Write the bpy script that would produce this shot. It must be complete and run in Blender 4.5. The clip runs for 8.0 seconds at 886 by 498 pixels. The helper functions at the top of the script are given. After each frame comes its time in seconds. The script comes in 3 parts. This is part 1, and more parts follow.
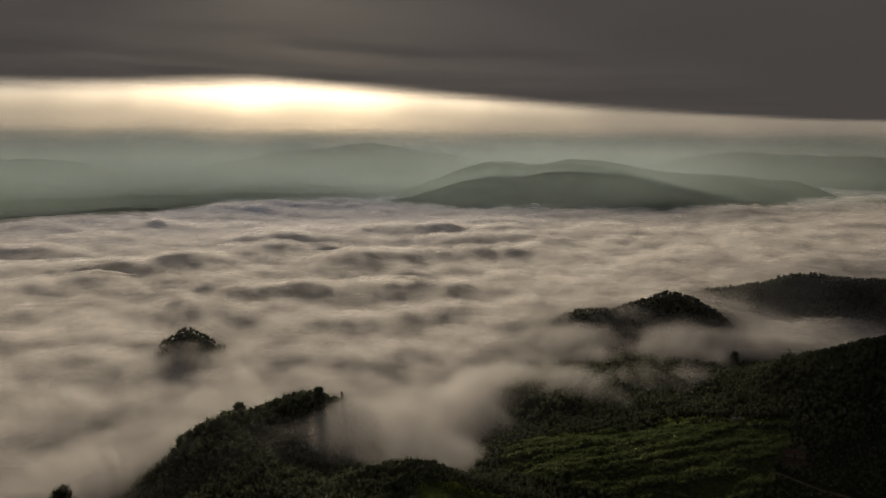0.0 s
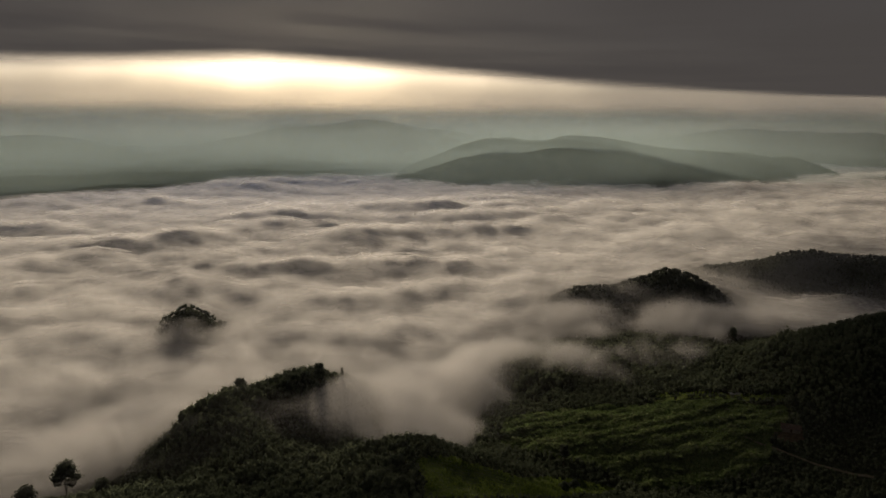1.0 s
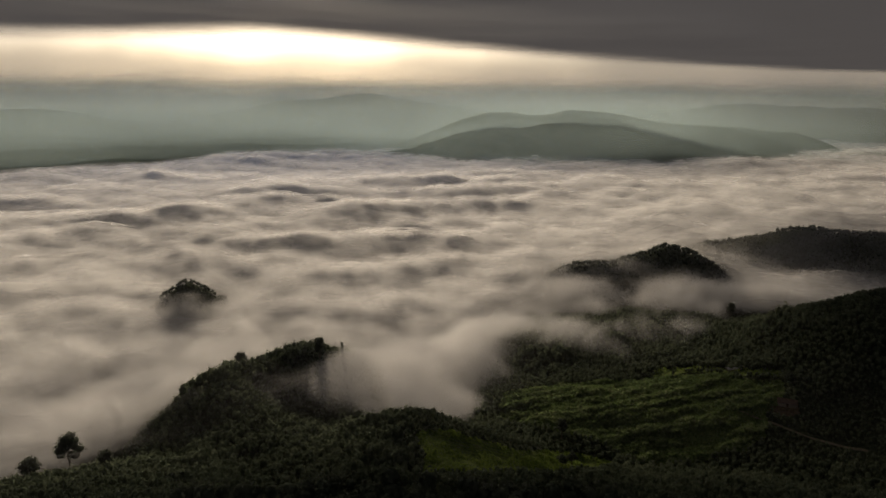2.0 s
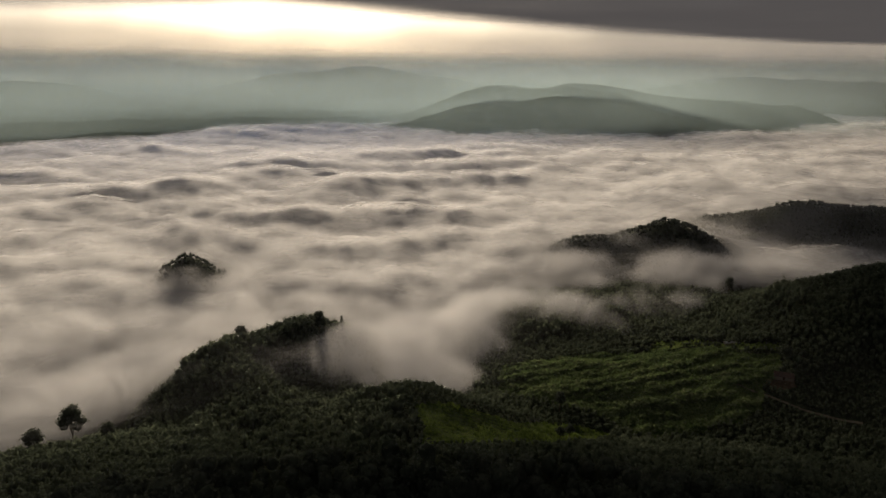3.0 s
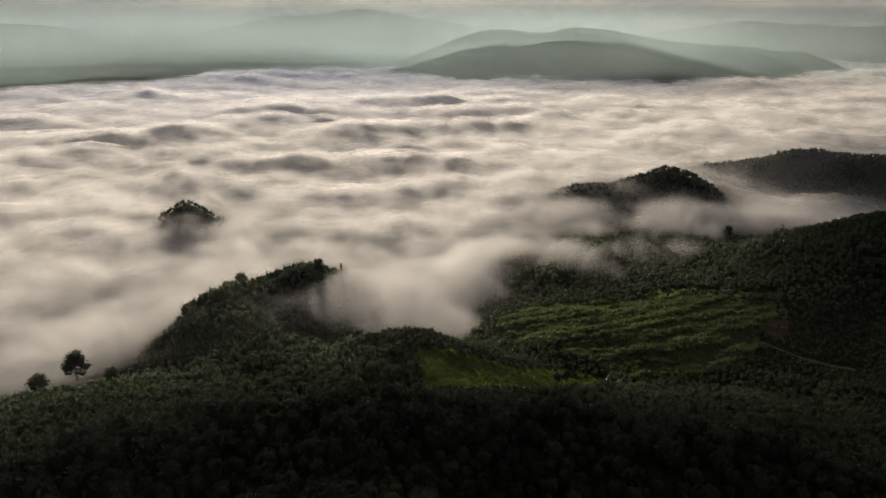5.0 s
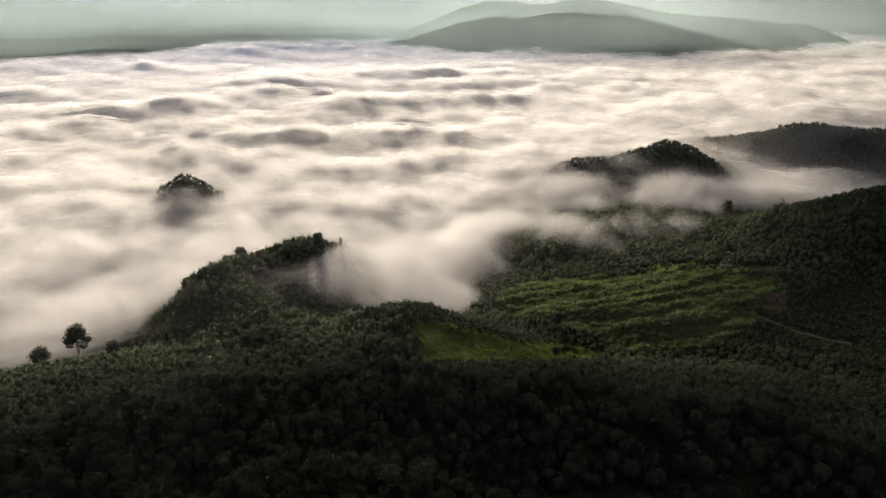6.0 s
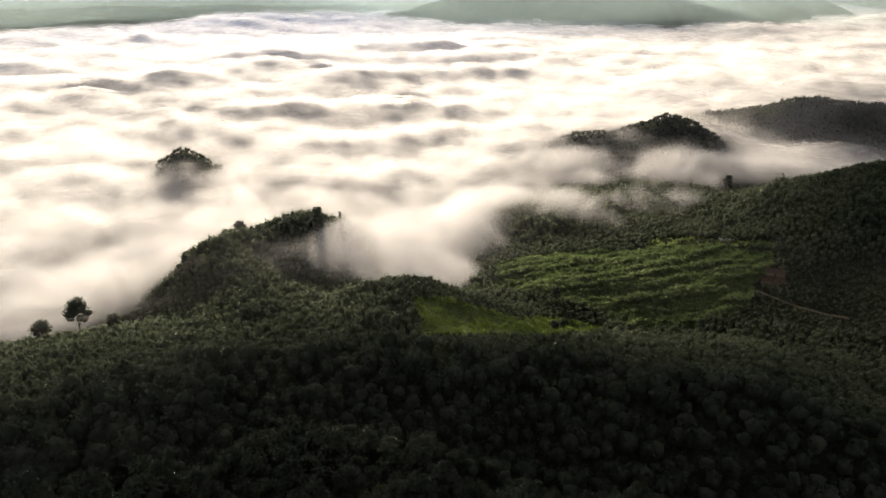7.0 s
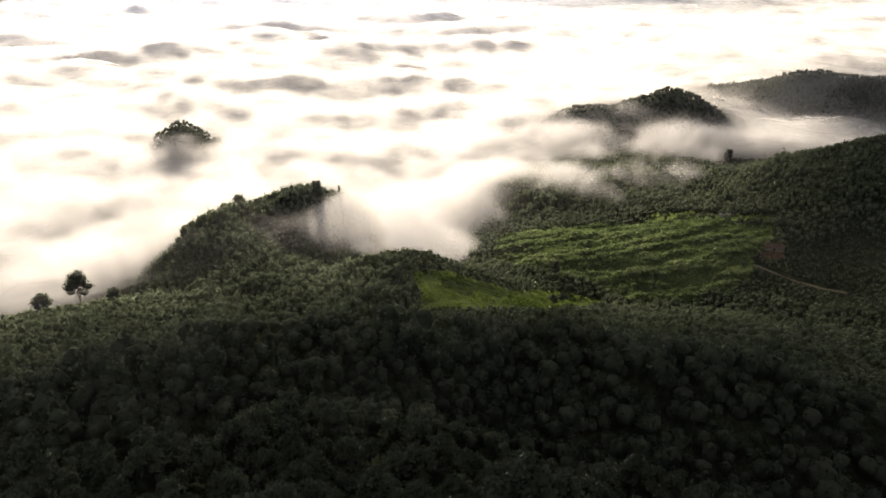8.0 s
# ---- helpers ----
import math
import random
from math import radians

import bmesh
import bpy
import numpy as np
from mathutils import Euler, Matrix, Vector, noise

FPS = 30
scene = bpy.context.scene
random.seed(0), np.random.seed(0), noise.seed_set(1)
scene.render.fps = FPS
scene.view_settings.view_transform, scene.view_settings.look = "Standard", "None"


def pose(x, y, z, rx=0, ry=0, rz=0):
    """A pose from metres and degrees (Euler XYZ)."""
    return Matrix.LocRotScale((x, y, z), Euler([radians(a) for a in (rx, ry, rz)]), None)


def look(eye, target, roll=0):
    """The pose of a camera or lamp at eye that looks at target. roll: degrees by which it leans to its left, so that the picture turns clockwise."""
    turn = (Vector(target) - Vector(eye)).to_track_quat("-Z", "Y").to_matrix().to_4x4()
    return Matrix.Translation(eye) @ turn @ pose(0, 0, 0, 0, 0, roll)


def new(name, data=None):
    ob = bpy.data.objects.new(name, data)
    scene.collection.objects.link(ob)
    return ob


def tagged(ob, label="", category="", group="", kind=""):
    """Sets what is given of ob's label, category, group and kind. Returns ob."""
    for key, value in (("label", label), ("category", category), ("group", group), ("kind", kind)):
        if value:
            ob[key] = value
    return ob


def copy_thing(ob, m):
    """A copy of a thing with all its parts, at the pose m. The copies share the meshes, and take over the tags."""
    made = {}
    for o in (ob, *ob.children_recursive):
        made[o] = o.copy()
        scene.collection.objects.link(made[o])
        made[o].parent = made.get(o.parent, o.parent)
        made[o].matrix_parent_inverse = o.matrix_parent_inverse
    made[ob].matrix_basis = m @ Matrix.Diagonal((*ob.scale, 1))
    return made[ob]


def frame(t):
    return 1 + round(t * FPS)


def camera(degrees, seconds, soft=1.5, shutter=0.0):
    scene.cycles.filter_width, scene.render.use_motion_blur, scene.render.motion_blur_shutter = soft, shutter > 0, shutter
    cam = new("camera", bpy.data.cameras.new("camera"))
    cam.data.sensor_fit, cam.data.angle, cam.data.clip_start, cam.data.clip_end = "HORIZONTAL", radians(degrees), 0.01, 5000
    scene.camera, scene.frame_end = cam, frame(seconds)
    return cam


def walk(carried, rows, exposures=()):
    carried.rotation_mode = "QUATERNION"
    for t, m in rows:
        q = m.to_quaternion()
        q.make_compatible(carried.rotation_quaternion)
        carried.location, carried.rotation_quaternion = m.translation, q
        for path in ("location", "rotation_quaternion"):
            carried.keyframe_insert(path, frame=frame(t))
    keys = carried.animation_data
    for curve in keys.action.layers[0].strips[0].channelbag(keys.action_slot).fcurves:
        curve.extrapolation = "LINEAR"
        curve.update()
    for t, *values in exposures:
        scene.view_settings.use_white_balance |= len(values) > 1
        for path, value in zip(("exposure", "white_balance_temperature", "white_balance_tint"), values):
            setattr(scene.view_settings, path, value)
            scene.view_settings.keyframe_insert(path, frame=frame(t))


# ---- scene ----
# ---------------------------------------------------------------- camera
cam = camera(64.87, 8.0, soft=1.5)
EYE = (0.0, 0.0, 300.0)
TILT = [
    (0.0, 80.900, -0.494, 0.079),
    (0.5, 79.919, -0.492, 0.073),
    (1.0, 78.994, -0.498, 0.041),
    (1.5, 77.993, -0.567, 0.046),
    (3.0, 74.837, -0.689, -0.004),
    (3.5, 73.757, -0.713, -0.022),
    (4.0, 72.730, -0.767, -0.026),
    (4.5, 71.650, -0.792, -0.043),
    (6.0, 68.442, -0.894, -0.067),
    (6.5, 67.411, -0.953, -0.072),
    (7.0, 66.324, -0.990, -0.078),
    (7.5, 65.298, -1.036, -0.081),
    (8.0, 64.200, -1.100, -0.084),
]
EXPOSURE = [(0.0, 0.25, 7000, 10), (1.5, 0.42, 6900, 10), (3.5, 0.85, 6600, 10), (4.5, 1.05, 6500, 10), (6.0, 1.8, 6350, 10), (7.0, 2.3, 6400, 10), (8.0, 2.7, 6450, 10)]
walk(cam, [(t, pose(*EYE, rx, ry, rz)) for t, rx, ry, rz in TILT], EXPOSURE)
scene.cycles.transparent_max_bounces = 48

# ---------------------------------------------------------------- light
SUN_AZ, SUN_EL = -12.3, 14.8      # degrees: azimuth from +y towards +x, elevation
world = bpy.data.worlds.new("morning_sky")
scene.world = world
world.use_nodes = True
wn, wl = world.node_tree.nodes, world.node_tree.links
sky = wn.new("ShaderNodeTexSky")
sky.sky_type = "NISHITA"
sky.sun_disc = False
sky.sun_elevation = radians(SUN_EL)
sky.sun_rotation = radians(SUN_AZ)
sky.dust_density = 1.5
sky.air_density = 0.5
wn["Background"].inputs["Strength"].default_value = 0.07
wl.new(sky.outputs["Color"], wn["Background"].inputs["Color"])

sun_way = Vector((math.sin(radians(SUN_AZ)) * math.cos(radians(SUN_EL)),
                  math.cos(radians(SUN_AZ)) * math.cos(radians(SUN_EL)), math.sin(radians(SUN_EL))))
sun_data = bpy.data.lights.new("sun", "SUN")
sun_data.energy, sun_data.angle, sun_data.color = 5.0, radians(5.0), (1.0, 0.84, 0.65)
sun = new("sun", sun_data)
sun.matrix_world = look(sun_way * 4000, (0, 0, 0))


# ---------------------------------------------------------------- noise and land shape
def lattice(seed):
    g = np.random.RandomState(seed)
    a = g.uniform(0, 2 * np.pi, 65536)
    return np.cos(a), np.sin(a), g


def perlin(x, y, seed=0):
    """Gradient noise in two dimensions, about -1 to 1."""
    gx, gy, _ = LATTICE
    xi, yi = np.floor(x).astype(np.int64), np.floor(y).astype(np.int64)
    fx, fy = x - xi, y - yi
    u, v = fx * fx * fx * (fx * (fx * 6 - 15) + 10), fy * fy * fy * (fy * (fy * 6 - 15) + 10)

    def corner(i, j):
        h = ((xi + i) * 73856093 ^ (yi + j) * 19349663 ^ (seed * 83492791 + 1013)) & 0xFFFF
        return gx[h] * (fx - i) + gy[h] * (fy - j)
    a = corner(0, 0) * (1 - u) + corner(1, 0) * u
    b = corner(0, 1) * (1 - u) + corner(1, 1) * u
    return 1.5 * (a * (1 - v) + b * v)


LATTICE = lattice(11)


def fbm(x, y, scale, octaves=4, seed=0, gain=0.5):
    out, amp, total = 0.0, 1.0, 0.0
    for k in range(octaves):
        out = out + amp * perlin(x / scale + 17.3 * k, y / scale - 9.1 * k, seed + k)
        total += amp
        amp *= gain
        scale /= 2.03
    return out / total


def smooth(a, b, x):
    t = np.clip((x - a) / (b - a), 0, 1)
    return t * t * (3 - 2 * t)


def at(az, r):
    """Plan position from azimuth (degrees, clockwise from +y) and range."""
    return r * math.sin(radians(az)), r * math.cos(radians(az))


def ridge(x, y, crest, slope, rounding):
    """A ridge along a crest of (azimuth, range, height), falling off on both sides."""
    best = np.full(np.shape(x), -1e4)
    pts = [(*at(a, r), z) for a, r, z in crest]
    for (x0, y0, z0), (x1, y1, z1) in zip(pts, pts[1:]):
        dx, dy = x1 - x0, y1 - y0
        t = np.clip(((x - x0) * dx + (y - y0) * dy) / (dx * dx + dy * dy), 0, 1)
        d = np.hypot(x - x0 - t * dx, y - y0 - t * dy)
        best = np.maximum(best, z0 + t * (z1 - z0) - slope * (np.sqrt(d * d + rounding ** 2) - rounding))
    return best


def blend_max(a, b, k):
    h = np.clip(0.5 + 0.5 * (a - b) / k, 0, 1)
    return b + (a - b) * h + k * h * (1 - h)


HILLS = [  # crest, slope, rounding
    ([(-14, 300, 122), (-18.4, 432, 119), (-16.6, 445, 119), (-11.5, 465, 117)], 0.92, 15),
    ([(-12.5, 462, 116), (-8.5, 478, 109), (-5.0, 462, 92)], 0.6, 16),
    ([(-3.5, 300, 128), (-2.0, 335, 129), (2.5, 330, 124), (6.5, 325, 120)], 0.55, 14),
    ([(8, 415, 105), (14, 425, 106), (22, 440, 107), (28, 480, 111)], 0.20, 50),
    ([(3.5, 470, 84), (6.5, 510, 93), (10.5, 556, 98), (17, 602, 100), (24, 620, 101), (29.9, 612, 105)], 0.28, 40),
    ([(30, 560, 104), (33.4, 590, 142), (38, 580, 172), (48, 560, 215)], 0.56, 24),
    ([(11.7, 755, 112), (14.5, 770, 110), (16.5, 790, 120), (18.4, 800, 130), (19.6, 800, 125), (20.6, 800, 98)], 0.66, 10),
    ([(13.5, 765, 110), (17.0, 712, 84)], 0.5, 12),
    ([(22.0, 950, 107), (25, 950, 117), (27.2, 960, 129), (32, 980, 131), (38, 1000, 140), (50, 1000, 170)], 0.50, 15),
    ([(-22.2, 685, 98), (-20.6, 690, 114), (-19.2, 690, 97)], 1.0, 12),
    ([(1.2, 2500, 157), (3.8, 2500, 212), (6.2, 2500, 206), (10.0, 2500, 228), (13.1, 2520, 219), (18.5, 2600, 186),
      (21.0, 2700, 172), (26.0, 2900, 152)], 0.42, 60),
    ([(5.8, 2500, 195), (9, 2300, 150), (14, 2300, 138)], 0.35, 60),
    ([(-4.0, 2210, 94), (-0.2, 2210, 118), (1.7, 2215, 141), (3.5, 2225, 134), (5.6, 2260, 104)], 0.42, 25),
    ([(23.2, 2450, 101), (24.2, 2450, 108)], 0.3, 20),
    ([(31.6, 2700, 106), (33.5, 2700, 116)], 0.3, 20),
    ([(-17.3, 3700, 120), (-11.6, 3800, 228), (-6.2, 3900, 263), (-1.2, 3900, 217), (2.1, 3800, 160)], 0.25, 120),
    ([(-42, 3300, 200), (-32.3, 3400, 186), (-30.3, 3400, 194), (-27.1, 3400, 146), (-23.4, 3400, 117)], 0.22, 120),
    ([(17.4, 4000, 150), (18.4, 4100, 180), (22.4, 4150, 228), (27.4, 4200, 222), (32.2, 4200, 216), (45, 4200, 220)], 0.20, 120),
]
BROW = ([-180, -60, -38, -33, -28, -23, -19, -12, -8, -5, -3, 3, 10, 20, 30, 40, 60, 180],
        [600, 450, 398, 390, 374, 364, 420, 430, 355, 326, 330, 330, 320, 330, 360, 420, 600, 600])
SHORE = ([-180, -60, -32, -25, -17, -8, 0, 11, 18, 26, 32, 60, 180],
         [1850, 1850, 1880, 1900, 2180, 2260, 2430, 2380, 2600, 3700, 3900, 3900, 1850])


def land(x, y):
    """Height of the land."""
    x, y = np.asarray(x, float), np.asarray(y, float)
    r, az = np.hypot(x, y), np.degrees(np.arctan2(x, y))
    brow = np.interp(az, *BROW)
    over = 30 * np.logaddexp(0, (r - brow) / 30)
    near = 206 - 0.26 * r - 0.42 * over
    near = np.where(y < 0, near + 0.25 * np.clip(-y, 0, 300) * smooth(0, 200, -y), near)
    hollow = np.interp(az, [-44, -12, 0, 12, 44], [16, 18, 24, 36, 40]) * smooth(95, 195, r) * smooth(268, 205, r + 10 * fbm(x, y, 60, 2, 27))
    near = near - np.where(y > 0, hollow, 0)
    out = np.maximum(near, 22 + 6 * fbm(x, y, 400, 3, 5))
    for crest, slope, rounding in HILLS:
        far = crest[0][1] > 1500
        out = blend_max(out, ridge(x, y, crest, slope, rounding), 60 if far else 14)
    shore = np.interp(az, *SHORE)
    out = blend_max(out, 22 + 85 * smooth(-100, 250, r - shore), 20)
    rim = 240 - 0.5 * np.sqrt((r - 4750) ** 2 + 80 ** 2) + 40
    out = blend_max(out, rim + 12 * fbm(x, y, 900, 3, 8), 60)
    ragged = az + 2.2 * fbm(x, y, 110, 3, 97)
    out = out - 48 * np.exp(-((ragged + 1.0) / 3.3) ** 2) * smooth(352, 420, r) * (1 - smooth(750, 900, r))
    rough = fbm(x, y, 70, 4, 21) * (1 - smooth(1400, 2000, r)) + fbm(x, y, 230, 5, 23) * smooth(1400, 2000, r)
    out = out + rough * np.interp(r, [0, 200, 600, 1500, 2100, 3000], [4, 5, 6, 8, 15, 18])
    return out


def averaged_land():
    """A grid over the valley of the land as the drifting mist feels it: its height averaged over some sixty metres."""
    gx, gy = np.meshgrid(np.arange(-3600, 3601, 18.0), np.arange(150, 4201, 18.0))
    z = land(gx, gy)
    for axis in (0, 1):
        for _ in range(2):
            z = (np.roll(z, 1, axis) + z + np.roll(z, -1, axis)) / 3
    return z


BROAD = averaged_land()


def broad_land(x, y):
    u, v = np.clip((x + 3600) / 18, 0, BROAD.shape[1] - 1.001), np.clip((y - 150) / 18, 0, BROAD.shape[0] - 1.001)
    i, j = v.astype(int), u.astype(int)
    a, b = v - i, u - j
    return (BROAD[i, j] * (1 - a) * (1 - b) + BROAD[i + 1, j] * a * (1 - b) + BROAD[i, j + 1] * (1 - a) * b + BROAD[i + 1, j + 1] * a * b)


def billow(x, y, scale, seed, octaves=3, gain=0.45):
    """Rounded heads with soft creases between them, about 0 to 1."""
    out, amp, total = 0.0, 1.0, 0.0
    for k in range(octaves):
        n = perlin(x / scale + 31.7 * k, y / scale - 12.9 * k, seed + k)
        out = out + amp * np.sqrt(n * n + 0.012)
        total += amp
        amp *= gain
        scale /= 2.13
    return 1.7 * out / total


def fog_top(x, y):
    """Height of the top of the fog: rolling heads, drawn out by the wind towards the open side of the valley."""
    r, az = np.hypot(x, y), np.degrees(np.arctan2(x, y))
    wx = x + 38 * fbm(x, y, 190, 3, 31)
    wy = y + 38 * fbm(x, y, 190, 3, 37)
    swell = fbm(wx * 0.7, wy, 430, 3, 41)
    heads = billow(wx * 0.55, wy, 140, 47, 4, 0.42)
    along, across = 0.51 * wx - 0.86 * wy, 0.86 * wx + 0.51 * wy      # wind-drawn rolls
    drawn = billow(along * 0.36, across, 130, 61, 3)
    turn = smooth(7, 20, az) * smooth(750, 1000, r)
    heads = heads * (1 - 0.75 * turn) + drawn * 0.75 * turn
    lively = 0.55 + 0.65 * smooth(-0.4, 0.4, fbm(x, y, 520, 2, 59))
    size = np.interp(r, [400, 800, 1500, 2600], [14, 22, 23, 21])
    curls = billow(wx * 0.8, wy, 58, 53, 3, 0.5) * np.interp(r, [450, 900, 1600], [7, 7, 3.5])
    trough = 6 * np.exp(-((az - 25) / 6) ** 2 - ((r - 720) / 70) ** 2)
    return 85 - 10 * smooth(640, 520, r) + 9 * swell + size * heads * lively + curls + trough


# ---------------------------------------------------------------- materials
def material(name):
    m = bpy.data.materials.new(name)
    m.use_nodes = True
    n, l = m.node_tree.nodes, m.node_tree.links
    n.clear()
    out = n.new("ShaderNodeOutputMaterial")
    return m, n, l, out


def noise_node(n, l, scale, detail=4.0, rough=0.55, vector=None):
    t = n.new("ShaderNodeTexNoise")
    t.inputs["Scale"].default_value = scale
    t.inputs["Detail"].default_value = detail
    t.inputs["Roughness"].default_value = rough
    if vector is not None:
        l.new(vector, t.inputs["Vector"])
    return t


def ramp(n, l, fac, stops):
    c = n.new("ShaderNodeValToRGB")
    while len(c.color_ramp.elements) < len(stops):
        c.color_ramp.elements.new(0.5)
    for e, (p, col) in zip(c.color_ramp.elements, stops):
        e.position, e.color = p, (*col, 1)
    l.new(fac, c.inputs["Fac"])
    return c


def vapour(name, colour, low, high, scale, through_light=0.5, start=0.33, full=0.68, level=0.25):
    """Fog: lets part of the light pass, thicker and thinner by a drifting noise and by the sheet's own density."""
    m, n, l, out = material(name)
    geo = n.new("ShaderNodeNewGeometry")
    squeeze = n.new("ShaderNodeVectorMath")
    squeeze.operation = "MULTIPLY"
    squeeze.inputs[1].default_value = (0.75, 1.0, 2.0)
    l.new(geo.outputs["Position"], squeeze.inputs[0])
    tex = noise_node(n, l, scale, 5.0, 0.6, squeeze.outputs[0])
    amount = n.new("ShaderNodeMapRange")
    amount.interpolation_type = "SMOOTHSTEP"
    amount.inputs["From Min"].default_value, amount.inputs["From Max"].default_value = start, full
    amount.inputs["To Min"].default_value, amount.inputs["To Max"].default_value = low, high
    l.new(tex.outputs["Fac"], amount.inputs["Value"])
    dens = n.new("ShaderNodeAttribute")
    dens.attribute_name = "thickness"
    mul = n.new("ShaderNodeMath")
    mul.operation = "MULTIPLY"
    l.new(amount.outputs["Result"], mul.inputs[0])
    l.new(dens.outputs["Fac"], mul.inputs[1])
    d, tr, clear = n.new("ShaderNodeBsdfDiffuse"), n.new("ShaderNodeBsdfTranslucent"), n.new("ShaderNodeBsdfTransparent")
    d.inputs["Color"].default_value = tr.inputs["Color"].default_value = (*colour, 1)
    if level:  # light is scattered about inside fog, so its shading follows the surface only in part
        lean = n.new("ShaderNodeMix")
        lean.data_type = "VECTOR"
        lean.inputs["Factor"].default_value = level
        for i in lean.inputs:
            if i.type == "VECTOR" and i.name == "B":
                i.default_value = (0, 0, 1)
        normal = geo.outputs["Normal"]
        l.new(normal, [i for i in lean.inputs if i.type == "VECTOR" and i.name == "A"][0])
        unit = n.new("ShaderNodeVectorMath")
        unit.operation = "NORMALIZE"
        l.new([o for o in lean.outputs if o.type == "VECTOR"][0], unit.inputs[0])
        l.new(unit.outputs[0], d.inputs["Normal"])
        l.new(unit.outputs[0], tr.inputs["Normal"])
    body, mix = n.new("ShaderNodeMixShader"), n.new("ShaderNodeMixShader")
    body.inputs[0].default_value = through_light
    l.new(d.outputs[0], body.inputs[1])
    l.new(tr.outputs[0], body.inputs[2])
    l.new(mul.outputs[0], mix.inputs[0])
    l.new(clear.outputs[0], mix.inputs[1])
    l.new(body.outputs[0], mix.inputs[2])
    l.new(mix.outputs[0], out.inputs["Surface"])
    return m


def drifting(name, colour, most, scale):
    """Mist whose edge is eaten into puffs and wisps: a noise in space against how full the air is."""
    m, n, l, out = material(name)
    geo, fill = n.new("ShaderNodeNewGeometry"), n.new("ShaderNodeAttribute")
    fill.attribute_name = "thickness"
    tex = noise_node(n, l, scale, 5.0, 0.55, geo.outputs["Position"])
    tex.inputs["Distortion"].default_value = 0.5
    both, amount = n.new("ShaderNodeMath"), n.new("ShaderNodeMapRange")
    both.operation, both.inputs[1].default_value = "MULTIPLY_ADD", 2.6
    l.new(tex.outputs["Fac"], both.inputs[0])
    l.new(fill.outputs["Fac"], both.inputs[2])
    amount.interpolation_type = "SMOOTHSTEP"
    amount.inputs["From Min"].default_value, amount.inputs["From Max"].default_value = 1.55, 2.4
    amount.inputs["To Min"].default_value, amount.inputs["To Max"].default_value = 0.0, most
    l.new(both.outputs[0], amount.inputs["Value"])
    bump = n.new("ShaderNodeBump")
    bump.inputs["Strength"].default_value, bump.inputs["Distance"].default_value = 1.0, 9.0
    l.new(tex.outputs["Fac"], bump.inputs["Height"])
    d, tr, clear = n.new("ShaderNodeBsdfDiffuse"), n.new("ShaderNodeBsdfTranslucent"), n.new("ShaderNodeBsdfTransparent")
    body, mix = n.new("ShaderNodeMixShader"), n.new("ShaderNodeMixShader")
    for b in (d, tr):
        b.inputs["Color"].default_value = (*colour, 1)
        l.new(bump.outputs["Normal"], b.inputs["Normal"])
    body.inputs[0].default_value = 0.3
    l.new(d.outputs[0], body.inputs[1])
    l.new(tr.outputs[0], body.inputs[2])
    l.new(amount.outputs["Result"], mix.inputs[0])
    l.new(clear.outputs[0], mix.inputs[1])
    l.new(body.outputs[0], mix.inputs[2])
    l.new(mix.outputs[0], out.inputs["Surface"])
    return m


def land_material():
    m, n, l, out = material("forest_floor")
    geo = n.new("ShaderNodeNewGeometry")
    big = noise_node(n, l, 0.02, 4, 0.6, geo.outputs["Position"])
    fine = noise_node(n, l, 0.35, 5, 0.65, geo.outputs["Position"])
    mixf = n.new("ShaderNodeMath")
    mixf.operation = "MULTIPLY_ADD"
    mixf.inputs[1].default_value = 0.5
    l.new(big.outputs["Fac"], mixf.inputs[0])
    half = n.new("ShaderNodeMath")
    half.operation = "MULTIPLY"
    half.inputs[1].default_value = 0.5
    l.new(fine.outputs["Fac"], half.inputs[0])
    l.new(half.outputs[0], mixf.inputs[2])
    c = ramp(n, l, mixf.outputs[0], [(0.3, (0.02, 0.025, 0.017)), (0.5, (0.045, 0.055, 0.034)), (0.7, (0.08, 0.088, 0.055))])
    b = n.new("ShaderNodeBsdfPrincipled")
    b.inputs["Roughness"].default_value = 0.95
    b.inputs["Specular IOR Level"].default_value = 0.0
    l.new(c.outputs["Color"], b.inputs["Base Color"])
    bump = n.new("ShaderNodeBump")
    bump.inputs["Strength"].default_value, bump.inputs["Distance"].default_value = 1.0, 2.5
    l.new(fine.outputs["Fac"], bump.inputs["Height"])
    l.new(bump.outputs["Normal"], b.inputs["Normal"])
    l.new(b.outputs[0], out.inputs["Surface"])
    return m


# ---------------------------------------------------------------- large structure
def fan_mesh(name, angles, ranges, height, mat, density=None, closed=False):
    """A sheet over rings of ground round the hill; height(x, y) gives z, density(x, y, z) its thickness."""
    A, R = np.meshgrid(np.radians(angles), ranges)
    x, y = R * np.sin(A), R * np.cos(A)
    z = height(x, y)
    na, nr = len(angles), len(ranges)
    co = np.stack([x, y, z], -1).reshape(-1, 3)
    i = np.arange(nr - 1)[:, None] * na
    j = np.arange(na if closed else na - 1)[None, :]
    k = (j + 1) % na
    quads = np.stack([i + j, i + k, i + na + k, i + na + j], -1).reshape(-1, 4)[:, ::-1]
    if density is not None:
        d = density(x, y, z).ravel()
        quads = quads[d[quads].max(1) > 0.002]
    me = bpy.data.meshes.new(name)
    me.from_pydata(co.tolist(), [], quads.tolist())
    if density is not None:
        me.attributes.new("thickness", "FLOAT", "POINT").data.foreach_set("value", d.astype(np.float32))
    me.polygons.foreach_set("use_smooth", np.ones(len(me.polygons), bool))
    me.materials.append(mat)
    me.update()
    return new(name, me)


